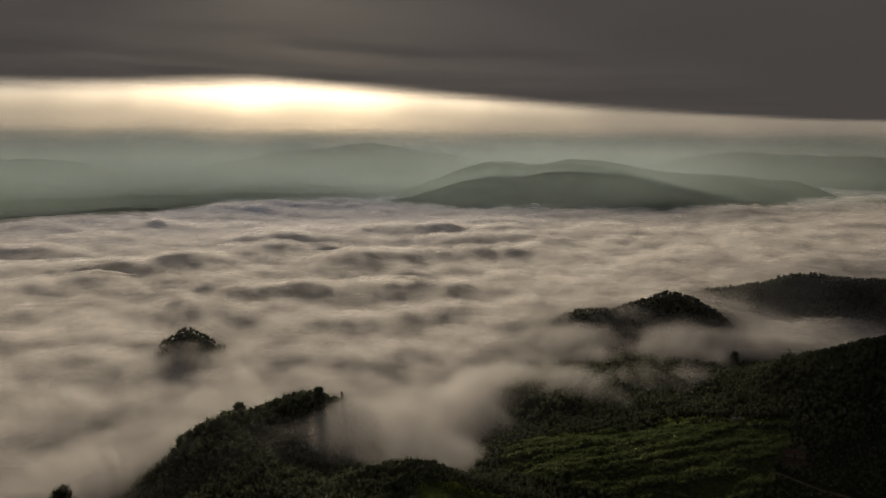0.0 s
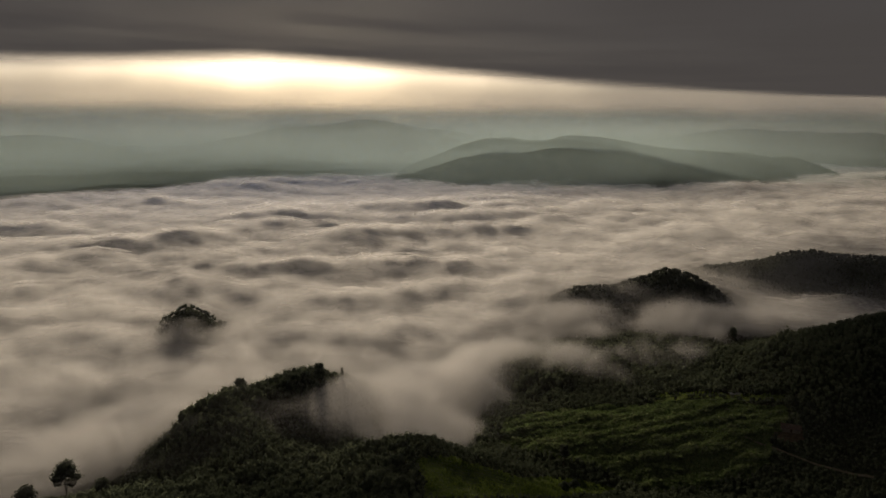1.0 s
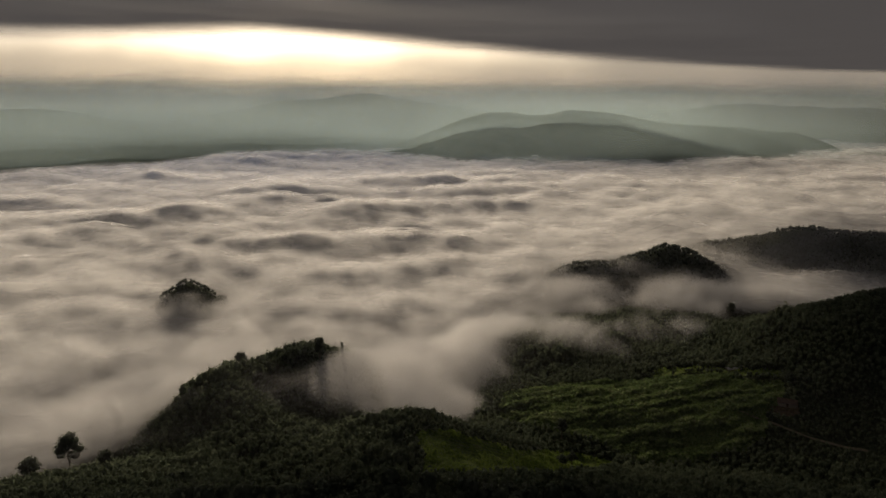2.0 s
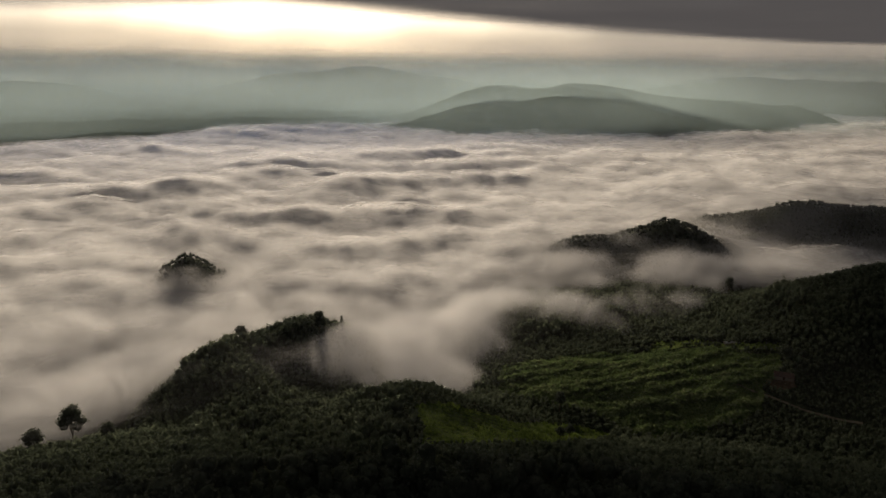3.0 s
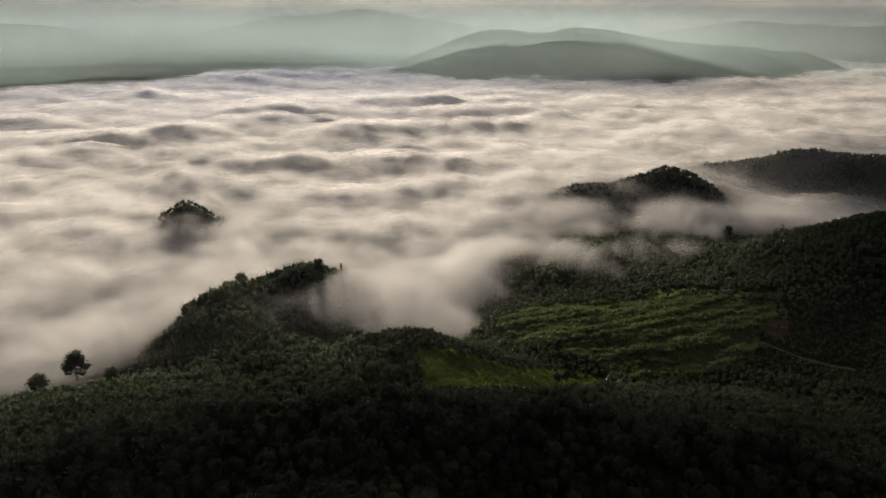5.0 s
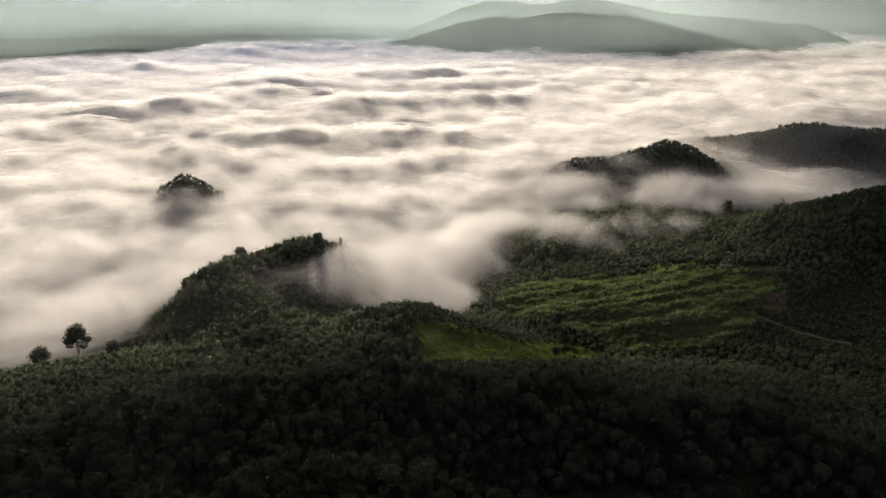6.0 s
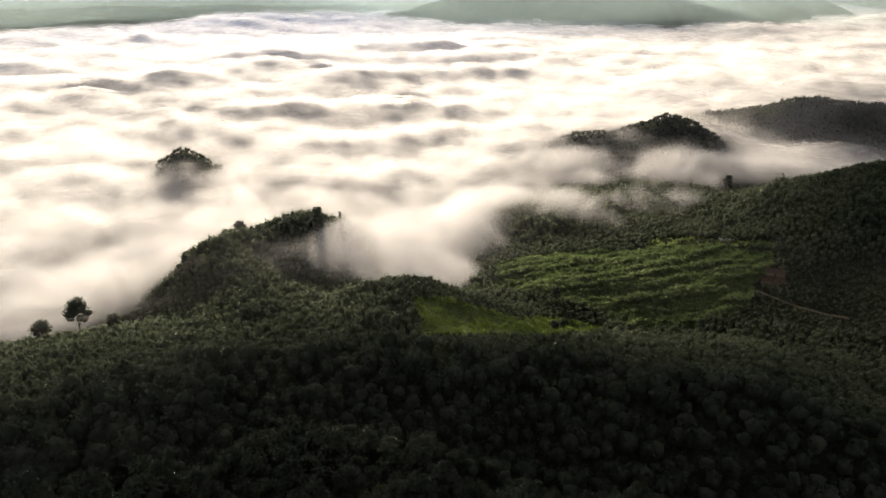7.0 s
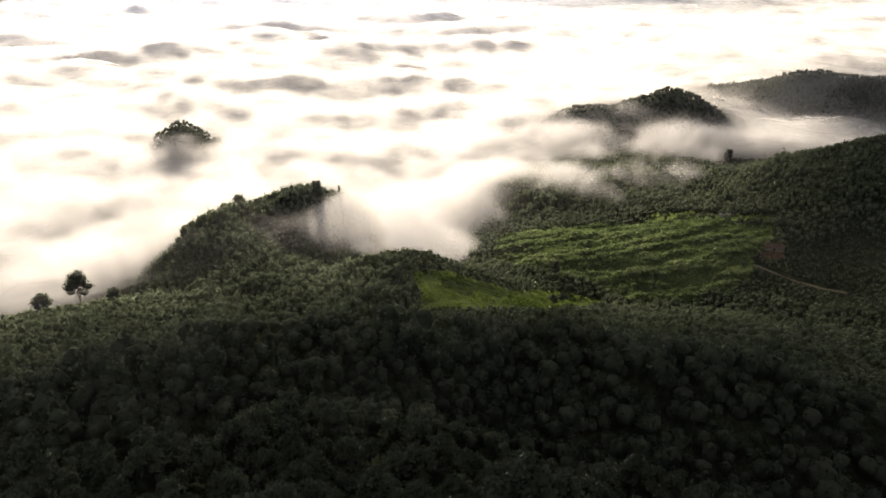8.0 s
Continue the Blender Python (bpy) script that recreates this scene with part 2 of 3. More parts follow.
front = np.arange(-44, 44.01, 0.3)
back = np.arange(47, 313.1, 3.0)
rings = np.concatenate([np.linspace(0.0, 90, 20), np.geomspace(94, 700, 150), np.geomspace(706, 4950, 150)])
ground = fan_mesh("ground", np.concatenate([front, back]), rings, land, land_material(), closed=True)
tagged(ground, "wooded hills and valley floor under morning fog", "ground", kind="structure")

FOG_WHITE = (0.87, 0.87, 0.87)


def fog_density(x, y, z):
    """How much of the fog stands between its top and the land; ragged where it thins out."""
    r, az = np.hypot(x, y), np.degrees(np.arctan2(x, y))
    shore = np.interp(az, *SHORE) + 140 * fbm(x, y, 260, 3, 143)
    near = smooth(820, 520, r)
    depth = z - broad_land(x, y) + near * 12 * fbm(x, y, 60, 4, 151)
    return smooth(2, np.interp(r, [400, 600, 900, 1800], [62, 55, 28, 14]), depth) * smooth(120, -120, r - shore)


def mist_fill(x, y, z):
    """How full the air over the near slopes is of drifting mist, 0 to 1, at a height above the land."""
    r, az = np.hypot(x, y), np.degrees(np.arctan2(x, y))
    top = fog_top(x, y) + 4 + 14 * smooth(640, 520, r)
    top = top + 30 * np.exp(-((az + 2.5) / 4.0) ** 2 - ((r - 435) / 55) ** 2) + 16 * np.exp(-((az + 9) / 4.0) ** 2 - ((r - 430) / 45) ** 2)       # welling up over the saddle
    top = top + 20 * np.exp(-((az - 7) / 6.0) ** 2 - ((r - 525) / 55) ** 2)          # spilling over the back of the plantation
    top = top + 12 * np.exp(-((az - 17) / 9.0) ** 2 - ((r - 730) / 60) ** 2)
    top = top + 9 * np.exp(-((az + 20.6) / 3.0) ** 2 - ((r - 655) / 40) ** 2)        # lapping round the lone peak
    top = top - 16 * smooth(-20, -25, az) * smooth(470, 400, r)
    depth = z - broad_land(x, y) + 6 * fbm(x, y, 40, 3, 173)
    shelf = smooth(4, 9, az + 3 * fbm(x, y, 60, 3, 99)) * smooth(545, 480, r)
    return smooth(top + 16, top - 10, z) * smooth(-8, 18, depth) * smooth(1000, 800, r) * (1 - shelf)


def film_density(x, y, z):
    """Moist air over the slope, hardly to be seen."""
    r = np.hypot(x, y)
    clear = smooth(3, 10, np.degrees(np.arctan2(x, y))) * smooth(700, 640, r)
    return np.interp(r, [150, 380, 640, 850, 1050, 1250], [0, 1.3, 2, 9, 9, 0]) * (1 - 0.75 * clear)


def spread_angles(step):
    """Azimuths of a sheet, close together where the valley opens."""
    return np.concatenate([np.arange(-56, -37, 1.0), np.arange(-37, 37, step), np.arange(37, 56.1, 1.0)])


SHEETS = [  # lift above the fog top, least and most opacity, grain
    (-14, 1.0, 1.0, 0.012), (-6, 0.9, 1.0, 0.012), (0, 0.9, 1.0, 0.012), (2.5, 0.1, 0.6, 0.02), (5.5, 0.0, 0.5, 0.024), (9, 0.0, 0.36, 0.02),
]
for lift, low, high, scale in SHEETS:
    fine = lift == 0
    sheet = fan_mesh("fog_sheet", spread_angles(0.2 if fine else 0.45), np.geomspace(330, 4000, 400 if fine else 180),
                     lambda x, y: fog_top(x, y) + lift + 1.5 * fbm(x, y, 45, 2, int(lift) + 200),
                     vapour("fog_vapour", FOG_WHITE, low, high, scale, 0.3, 0.25, 0.7, level=0.45), fog_density)
    tagged(sheet, "layer of soft white valley fog", "fog", "fog layers", kind="stuff")
for level in np.arange(60, 128.1, 2.6):
    sheet = fan_mesh("mist_veil", np.arange(-44, 44.1, 0.9), np.geomspace(330, 1000, 95), lambda x, y: level + 4 * fbm(x, y, 80, 3, 301),
                     drifting("mist_vapour", FOG_WHITE, 0.25, 0.019), mist_fill)
    tagged(sheet, "thin veil of drifting mist over the slopes", "mist", "mist veils", kind="stuff")
for lift in (14, 27):
    sheet = fan_mesh("mist_veil", np.arange(-56, 56.1, 1.0), np.geomspace(140, 1260, 100), lambda x, y: land(x, y) + lift,
                     vapour("moist_air", FOG_WHITE, 0.006, 0.03, 0.012, 0.5, 0.35, 0.7, 0.8), film_density)
    tagged(sheet, "faint moist air above the wooded slope", "mist", "mist veils", kind="stuff")


# The cloud deck overhead, open towards the sunrise
DECK_EDGE = ([-5000, -1600, -800, -290, -60, 100, 400, 900, 1464, 3000], [1300, 1360, 1330, 1300, 1440, 1640, 2000, 2450, 2900, 3300])


def deck_height(x, y):
    return 392 - 5 * smooth(-300, -40, x) + 2 * fbm(x, y, 420, 3, 61)


def deck_density(x, y, z):
    edge = np.interp(x, *DECK_EDGE) + 70 + 60 * fbm(x, y, 350, 4, 71)
    return smooth(330, -320, y - edge) * smooth(-2600, -1800, y)


deck_mat = vapour("cloud_vapour", (0.18, 0.198, 0.255), 0.985, 1.0, 0.003, 0.35, level=0.93)
deck = fan_mesh("cloud_deck", np.arange(0, 360, 1.5), np.concatenate([[1], np.linspace(60, 900, 25), np.linspace(925, 4100, 125)]),
                deck_height, deck_mat, deck_density, closed=True)
tagged(deck, "dark grey overcast cloud deck above the valley", "cloud", kind="structure")


# Haze over the far valley, its front following the far shore of the fog
HAZE_FRONT = ([-60, -32, -25, -17, -9, -4, 2, 10, 18, 25, 32, 60], [1960, 1980, 2020, 2200, 2200, 2060, 1980, 1980, 2080, 2380, 2650, 2650])


def haze_bank(r, low, top, strength, mat, label, name="haze_bank", spread=None, fade=0.7):
    az = np.arange(-56, 56.1, 1.0)
    zs = np.linspace(low, top, 30)
    A, Z = np.meshgrid(np.radians(az), zs)
    front_line = sum(np.interp(np.degrees(A) + k, *HAZE_FRONT) for k in range(-5, 6)) / 11
    R = front_line + r if r < 1000 else r + 60 * np.sin(A * 5 + r)
    co = np.stack([R * np.sin(A), R * np.cos(A), Z], -1).reshape(-1, 3)
    na = len(az)
    i, j = np.arange(len(zs) - 1)[:, None] * na, np.arange(na - 1)[None, :]
    quads = np.stack([i + j, i + j + 1, i + na + j + 1, i + na + j], -1).reshape(-1, 4)
    me = bpy.data.meshes.new(name)
    me.from_pydata(co.tolist(), [], quads.tolist())
    edge = top + 0.08 * (top - low) * fbm(R * A, R * 0 + r, 500, 3, 83)
    d = strength * smooth(edge, edge - fade * (top - low), Z)
    if spread is not None:
        d = d * np.interp(np.degrees(A), *spread) * smooth(low, low + 0.15 * (top - low), Z)
    me.attributes.new("thickness", "FLOAT", "POINT").data.foreach_set("value", d.ravel().astype(np.float32))
    me.polygons.foreach_set("use_smooth", np.ones(len(me.polygons), bool))
    me.materials.append(mat)
    return tagged(new(name, me), label, name.split("_")[0], "haze banks", kind="stuff")


# Aerial haze as sheets; its paling with distance is put into these colours.
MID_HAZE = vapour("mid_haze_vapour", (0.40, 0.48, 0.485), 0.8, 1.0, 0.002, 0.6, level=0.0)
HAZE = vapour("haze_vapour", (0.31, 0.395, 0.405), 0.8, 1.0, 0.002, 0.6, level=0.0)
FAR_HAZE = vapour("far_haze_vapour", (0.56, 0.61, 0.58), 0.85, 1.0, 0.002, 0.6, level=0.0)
CLOUD_BANK = vapour("cloud_bank_vapour", (0.27, 0.27, 0.268), 0.97, 1.0, 0.0015, 0.5, level=0.0)
EVEN = ([-56, 56], [1, 1])
CLEARER = ([-56, 17, 33, 56], [1, 1, 0.3, 0.3])
BANKS = [(0, 250, 0.17, CLEARER), (60, 258, 0.17, CLEARER),
         (2300, 200, 0.4, ([-56, -14, -6, 5, 9, 56], [0, 0, 1, 1, 0, 0])),
         (2380, 320, 0.34, ([-56, -3, 4, 17, 25, 56], [0, 0, 1, 1, 0, 0]))]
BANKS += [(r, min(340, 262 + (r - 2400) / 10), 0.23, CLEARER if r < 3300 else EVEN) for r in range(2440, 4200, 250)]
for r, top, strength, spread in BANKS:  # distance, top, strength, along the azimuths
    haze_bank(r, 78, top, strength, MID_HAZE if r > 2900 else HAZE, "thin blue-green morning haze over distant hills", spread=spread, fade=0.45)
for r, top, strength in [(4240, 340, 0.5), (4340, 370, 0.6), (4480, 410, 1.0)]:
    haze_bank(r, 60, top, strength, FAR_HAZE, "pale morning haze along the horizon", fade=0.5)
# Bank added to dim the sky; thinner sunwards, so its opacity shapes the glow.
haze_bank(4620, 190, 860, 1.0, CLOUD_BANK, "low grey-brown cloud bank on the horizon", "cloud_bank",
          ([-56, -33, -22, -14, -8, 2, 15, 33, 56], [1.0, 0.975, 0.96, 0.945, 0.94, 0.955, 0.985, 1.0, 1.0]))


# ---------------------------------------------------------------- plants
def leaf_material(name, dark, mid, light, through_light=0.35):
    m, n, l, out = material(name)
    geo = n.new("ShaderNodeNewGeometry")
    patch = noise_node(n, l, 0.035, 3, 0.6, geo.outputs["Position"])
    fine = noise_node(n, l, 0.6, 3, 0.6, geo.outputs["Position"])
    add = n.new("ShaderNodeMath")
    add.operation = "MULTIPLY_ADD"
    add.inputs[1].default_value = 0.2
    l.new(geo.outputs["Random Per Island"], add.inputs[0])
    part_sum = n.new("ShaderNodeMath")
    part_sum.operation = "MULTIPLY_ADD"
    part_sum.inputs[1].default_value = 0.6
    l.new(patch.outputs["Fac"], part_sum.inputs[0])
    scaled = n.new("ShaderNodeMath")
    scaled.operation = "MULTIPLY_ADD"
    scaled.inputs[1].default_value, scaled.inputs[2].default_value = 0.5, -0.28
    l.new(fine.outputs["Fac"], scaled.inputs[0])
    l.new(scaled.outputs[0], part_sum.inputs[2])
    l.new(part_sum.outputs[0], add.inputs[2])
    c = ramp(n, l, add.outputs[0], [(0.15, dark), (0.42, mid), (0.75, light)])
    b, tr, mix = n.new("ShaderNodeBsdfPrincipled"), n.new("ShaderNodeBsdfTranslucent"), n.new("ShaderNodeMixShader")
    b.inputs["Roughness"].default_value = 0.8
    b.inputs["Specular IOR Level"].default_value = 0.0
    mix.inputs[0].default_value = through_light
    l.new(c.outputs["Color"], b.inputs["Base Color"])
    l.new(c.outputs["Color"], tr.inputs["Color"])
    l.new(b.outputs[0], mix.inputs[1])
    l.new(tr.outputs[0], mix.inputs[2])
    l.new(mix.outputs[0], out.inputs["Surface"])
    return m


def rough_material(name, stops, scale, bump_size=0.3, rough=0.9, gloss=0.0):
    m, n, l, out = material(name)
    geo = n.new("ShaderNodeNewGeometry")
    a = noise_node(n, l, scale, 6, 0.65, geo.outputs["Position"])
    c = ramp(n, l, a.outputs["Fac"], stops)
    b = n.new("ShaderNodeBsdfPrincipled")
    b.inputs["Roughness"].default_value = rough
    b.inputs["Specular IOR Level"].default_value = gloss
    l.new(c.outputs["Color"], b.inputs["Base Color"])
    bump = n.new("ShaderNodeBump")
    bump.inputs["Distance"].default_value = bump_size
    l.new(a.outputs["Fac"], bump.inputs["Height"])
    l.new(bump.outputs["Normal"], b.inputs["Normal"])
    l.new(b.outputs[0], out.inputs["Surface"])
    return m


LEAVES = leaf_material("leaves", (0.044, 0.056, 0.042), (0.08, 0.095, 0.07), (0.124, 0.135, 0.1), 0.42)
YOUNG_LEAVES = leaf_material("young_leaves", (0.062, 0.08, 0.054), (0.118, 0.142, 0.094), (0.195, 0.215, 0.142), 0.45)
SHRUB = leaf_material("shrub_leaves", (0.08, 0.112, 0.05), (0.165, 0.21, 0.095), (0.31, 0.335, 0.18), 0.45)
FIELD_GRASS = leaf_material("field_grass_blades", (0.07, 0.11, 0.045), (0.135, 0.19, 0.075), (0.23, 0.27, 0.12), 0.45)
GRASS = leaf_material("grass_blades", (0.08, 0.12, 0.03), (0.16, 0.22, 0.05), (0.24, 0.29, 0.075), 0.45)
BARK = rough_material("bark", [(0.3, (0.05, 0.04, 0.03)), (0.7, (0.14, 0.11, 0.08))], 3.0, 0.05)
EARTH = rough_material("bare_earth", [(0.3, (0.05, 0.038, 0.026)), (0.5, (0.09, 0.066, 0.044)), (0.7, (0.15, 0.11, 0.075))], 0.5)
TRACK = rough_material("track_earth", [(0.3, (0.10, 0.088, 0.062)), (0.7, (0.19, 0.165, 0.12))], 0.6)
TURF = rough_material("field_turf", [(0.3, (0.055, 0.08, 0.028)), (0.5, (0.09, 0.12, 0.042)), (0.7, (0.14, 0.16, 0.062))], 0.25)


def mesh_from(name, verts, faces, mats, which=None, flat=True):
    """One mesh from arrays; faces is an (n, 4) array whose triangles repeat their last corner."""
    verts, faces = np.asarray(verts, np.float32), np.asarray(faces, np.int64)
    tri = faces[:, 2] == faces[:, 3]
    sizes = np.where(tri, 3, 4)
    keep = np.ones(faces.shape, bool)
    keep[tri, 3] = False
    me = bpy.data.meshes.new(name)
    me.vertices.add(len(verts))
    me.vertices.foreach_set("co", verts.ravel())
    loops = faces[keep]
    me.loops.add(len(loops))
    me.loops.foreach_set("vertex_index", loops.astype(np.int32))
    me.polygons.add(len(faces))
    me.polygons.foreach_set("loop_start", np.concatenate([[0], np.cumsum(sizes)[:-1]]).astype(np.int32))
    for mat in mats:
        me.materials.append(mat)
    if which is not None:
        me.polygons.foreach_set("material_index", np.asarray(which, np.int32))
    me.update(calc_edges=True)
    me.validate()
    return me


def ball(subdiv, rng, jitter):
    bm = bmesh.new()
    bmesh.ops.create_icosphere(bm, subdivisions=subdiv, radius=1)
    v = np.array([p.co[:] for p in bm.verts])
    f = np.array([[p.index for p in q.verts] for q in bm.faces])
    bm.free()
    v = v * (1 + jitter * rng.uniform(-1, 1, (len(v), 1)))
    return v, np.concatenate([f, f[:, 2:]], 1)


def leaves_on(rng, centre, radii, count, size):
    """Leaf sprays standing off an ellipsoid, mostly on its upper side."""
    d = rng.normal(size=(count, 3))
    d[:, 2] = np.where(d[:, 2] < -0.3, -d[:, 2], d[:, 2])
    d /= np.linalg.norm(d, axis=1)[:, None]
    p = centre + d * radii * rng.uniform(0.82, 1.18, (count, 1))
    a = rng.normal(size=(count, 3))
    u = np.cross(d, a)
    u /= np.linalg.norm(u, axis=1)[:, None] + 1e-9
    w = np.cross(d, u) * 0.55 + d * rng.uniform(0.2, 0.9, (count, 1))
    s = size * rng.uniform(0.6, 1.4, (count, 1))
    v = np.stack([p - u * s * 0.5, p + u * s * 0.5, p + w * s + u * s * 0.3, p + w * s - u * s * 0.3], 1).reshape(-1, 3)
    f = np.arange(count * 4).reshape(-1, 4)
    return v, f


def tube(points, radii, sides=6):
    v, f = [], []
    for i, (p, r) in enumerate(zip(points, radii)):
        for k in range(sides):
            a = 2 * math.pi * k / sides
            v.append((p[0] + r * math.cos(a), p[1] + r * math.sin(a), p[2]))
        if i:
            b = (i - 1) * sides
            f += [[b + k, b + (k + 1) % sides, b + sides + (k + 1) % sides, b + sides + k] for k in range(sides)]
    return np.array(v), np.array(f)


def gather(chunks):
    vs, fs, n = [], [], 0
    for v, f in chunks:
        vs.append(v)
        fs.append(np.asarray(f) + n)
        n += len(v)
    return np.concatenate(vs), np.concatenate(fs)


def tree_meshes(seed, height, spread, clumps, leaf, per_clump, slender=False, low=0.48):
    """Trunk with limbs, and a crown of many leaf clumps, for one tree."""
    rng = np.random.RandomState(seed)
    wood = [tube([(0, 0, -1.5), (0.1, 0, height * 0.3), (0.2, 0.15, height * 0.62), (0.1, 0.1, height * 0.9)],
                 [0.32, 0.24, 0.15, 0.04], 8)]
    crown = []
    for k in range(clumps):
        a = k * 2.4 + rng.uniform(-0.4, 0.4)
        t = (k + 0.5) / clumps
        if slender:
            out_r, h, rad = spread * 0.35 * (1.1 - t), height * (0.25 + 0.72 * t), spread * rng.uniform(0.28, 0.4) * (1.15 - 0.6 * t)
        else:
            h = height * (low + (0.9 - low) * t + rng.uniform(-0.05, 0.05))
            out_r = spread * (0.62 * math.sqrt(max(0.05, 1 - (t * 1.02 - 0.15) ** 2)) * rng.uniform(0.55, 1.0)) * (1 - 0.6 * t * t)
            rad = spread * rng.uniform(0.24, 0.38)
        c = np.array([out_r * math.cos(a), out_r * math.sin(a), h])
        if not slender:
            base = np.array([0.1, 0.05, height * rng.uniform(0.25, 0.55)])
            wood.append(tube([base, base * 0.4 + c * 0.6 + [0, 0, -0.3], c], [0.12, 0.07, 0.03], 4))
        v, f = ball(1 if not slender else 1, rng, 0.22)
        crown.append((v * [rad * 0.84, rad * 0.84, rad * 0.66] + c, f))
        crown.append(leaves_on(rng, c, np.array([rad, rad, rad * 0.8]), per_clump, leaf))
    wv, wf = gather(wood)
    cv, cf = gather(crown)
    return mesh_from("trunk", wv, wf, [BARK]), mesh_from("crown", cv, cf, [LEAVES])


def tree_thing(meshes, m, label, group=""):
    root = new("tree")
    for name, me in zip(("trunk", "crown"), meshes):
        p = new(name, me)
        p.parent = root
    root.matrix_basis = m
    return tagged(root, label, "tree", group)


def stand(x, y, scale=1.0, turn=0.0, tall=1.0, sink=0.2):
    return Matrix.Translation((x, y, float(land(x, y)) - sink)) @ Matrix.Rotation(turn, 4, "Z") @ Matrix.Diagonal((scale, scale, scale * tall, 1))


def inside(px, py, polygon):
    """Whether plan points lie in a polygon."""
    hit = np.zeros(np.shape(px), bool)
    px, py = px + 5 * fbm(px, py, 26, 3, 7), py + 5 * fbm(px, py, 26, 3, 9)   # ragged edges
    for (x0, y0), (x1, y1) in zip(polygon, polygon[1:] + polygon[:1]):
        cross = ((y0 > py) != (y1 > py)) & (px < (x1 - x0) * (py - y0) / (y1 - y0 + 1e-9) + x0)
        hit ^= cross
    return hit


CROP_FIELD = [(-12, 322), (9, 333), (26, 327), (40, 323), (58, 335), (76, 349), (94, 345), (74, 322), (54, 301), (28, 294), (-6, 282)]
SCRUB_FIELD = [(42, 424), (59, 436), (105, 446), (153, 461), (190, 447), (226, 428), (214, 404), (197, 390), (190, 370), (168, 353), (138, 346),
               (108, 345), (90, 362), (72, 372), (34, 388)]
CLEARING = [(203, 396), (207, 408), (220, 412), (226, 404), (221, 395), (210, 390)]
TRACK_LINE = [(176, 396), (189, 388), (200, 381), (210, 375), (226, 362), (240, 352)]
GLADE = [(150, 463), (195, 451), (228, 434), (232, 442), (200, 461), (156, 472)]
LOW_GROWTH = [(190, 380), (200, 386), (232, 404), (262, 400), (285, 365), (262, 335), (215, 340), (165, 352), (130, 352), (150, 374)]


def near_line(px, py, line, width):
    d = np.full(np.shape(px), 1e9)
    for (x0, y0), (x1, y1) in zip(line, line[1:]):
        dx, dy = x1 - x0, y1 - y0
        t = np.clip(((px - x0) * dx + (py - y0) * dy) / (dx * dx + dy * dy), 0, 1)
        d = np.minimum(d, np.hypot(px - x0 - t * dx, py - y0 - t * dy))
    return d < width


def scatter(seed, spacing, r0, r1, half_angle):
    """Jittered plan points in a sector of the hillside."""
    rng = np.random.RandomState(seed)
    n = int(2 * r1 / spacing)
    gx, gy = np.meshgrid((np.arange(n) - n / 2) * spacing, np.arange(0, int(r1 / spacing)) * spacing)
    x = (gx + rng.uniform(-0.48, 0.48, gx.shape) * spacing).ravel()
    y = (gy + rng.uniform(-0.48, 0.48, gy.shape) * spacing).ravel()
    r, az = np.hypot(x, y), np.degrees(np.arctan2(x, y))
    ok = (r > r0) & (r < r1) & (np.abs(az) < half_angle)
    for field in (CROP_FIELD, SCRUB_FIELD, CLEARING, GLADE):
        ok &= ~inside(x, y, field)
    ok &= ~near_line(x, y, TRACK_LINE, 3.0)
    return x[ok], y[ok], rng


# trees of the near slope, one by one
NEAR_LIMIT = 186
kinds = [tree_meshes(101, 11.5, 5.2, 15, 0.62, 46), tree_meshes(102, 13.0, 4.6, 15, 0.60, 44),
         tree_meshes(103, 9.5, 4.6, 13, 0.58, 44), tree_meshes(104, 14.5, 5.6, 16, 0.66, 46)]
tx, ty, rng = scatter(5, 7.9, 96, NEAR_LIMIT, 44)
near_label = "leafy dark green forest tree on the shaded slope"
first = {}
for x, y in zip(tx, ty):
    k = int(rng.choice(4, p=[0.35, 0.25, 0.25, 0.15]))
    m = stand(x, y, rng.uniform(0.62, 1.3), rng.uniform(0, 6.28), rng.uniform(0.85, 1.2))
    if k in first:
        copy_thing(first[k], m)
    else:
        first[k] = tree_thing(kinds[k], m, near_label, "trees of the near slope")

# trees that stand out along the brows and crests
lone = [  # kind, x, y, scale, stretch, label
    (2, -206, 338, 1.0, 0.9, "bushy tree standing on the hill brow"),
    (1, -183, 346, 1.0, 0.8, "dark rounded tree on the hill brow"),
    (3, -133, 436, 1.1, 0.85, "broad dark tree group on the hill shoulder"),
    (0, -138, 437, 0.95, 0.85, "broad dark tree beside the hill shoulder"),
    (1, -82, 444, 1.15, 1.0, "lone dark tree half hidden in drifting fog"),
    (0, -84, 396, 0.9, 0.9, "dark tree on the misty slope"),
    (3, 228, 424, 0.95, 0.8, "large dark tree beside the clearing"),
    (0, 237, 420, 0.8, 0.8, "dark leafy tree beside the clearing"),
    (1, 264, 606, 1.0, 1.0, "dark tree standing in thin fog beyond the plantation"),
    (0, 257, 609, 0.85, 0.9, "dark tree standing in thin fog beside another"),
    (2, 62, 318, 0.95, 0.9, "dark tree at the foot of the crop field"),
    (0, 68, 324, 0.8, 0.9, "dark tree at the edge of the crop field"),
    (1, 70, 366, 0.8, 0.9, "dark tree in the gully between two fields"),
    (3, 168, 2495, 1.2, 1.1, "big tree crowning the distant hill"),
]
for k, x, y, scale, tall, label in lone:
    root = copy_thing(first[k], stand(x, y, scale, x * 0.7, tall))
    tagged(root, label, "tree", "trees that stand out")
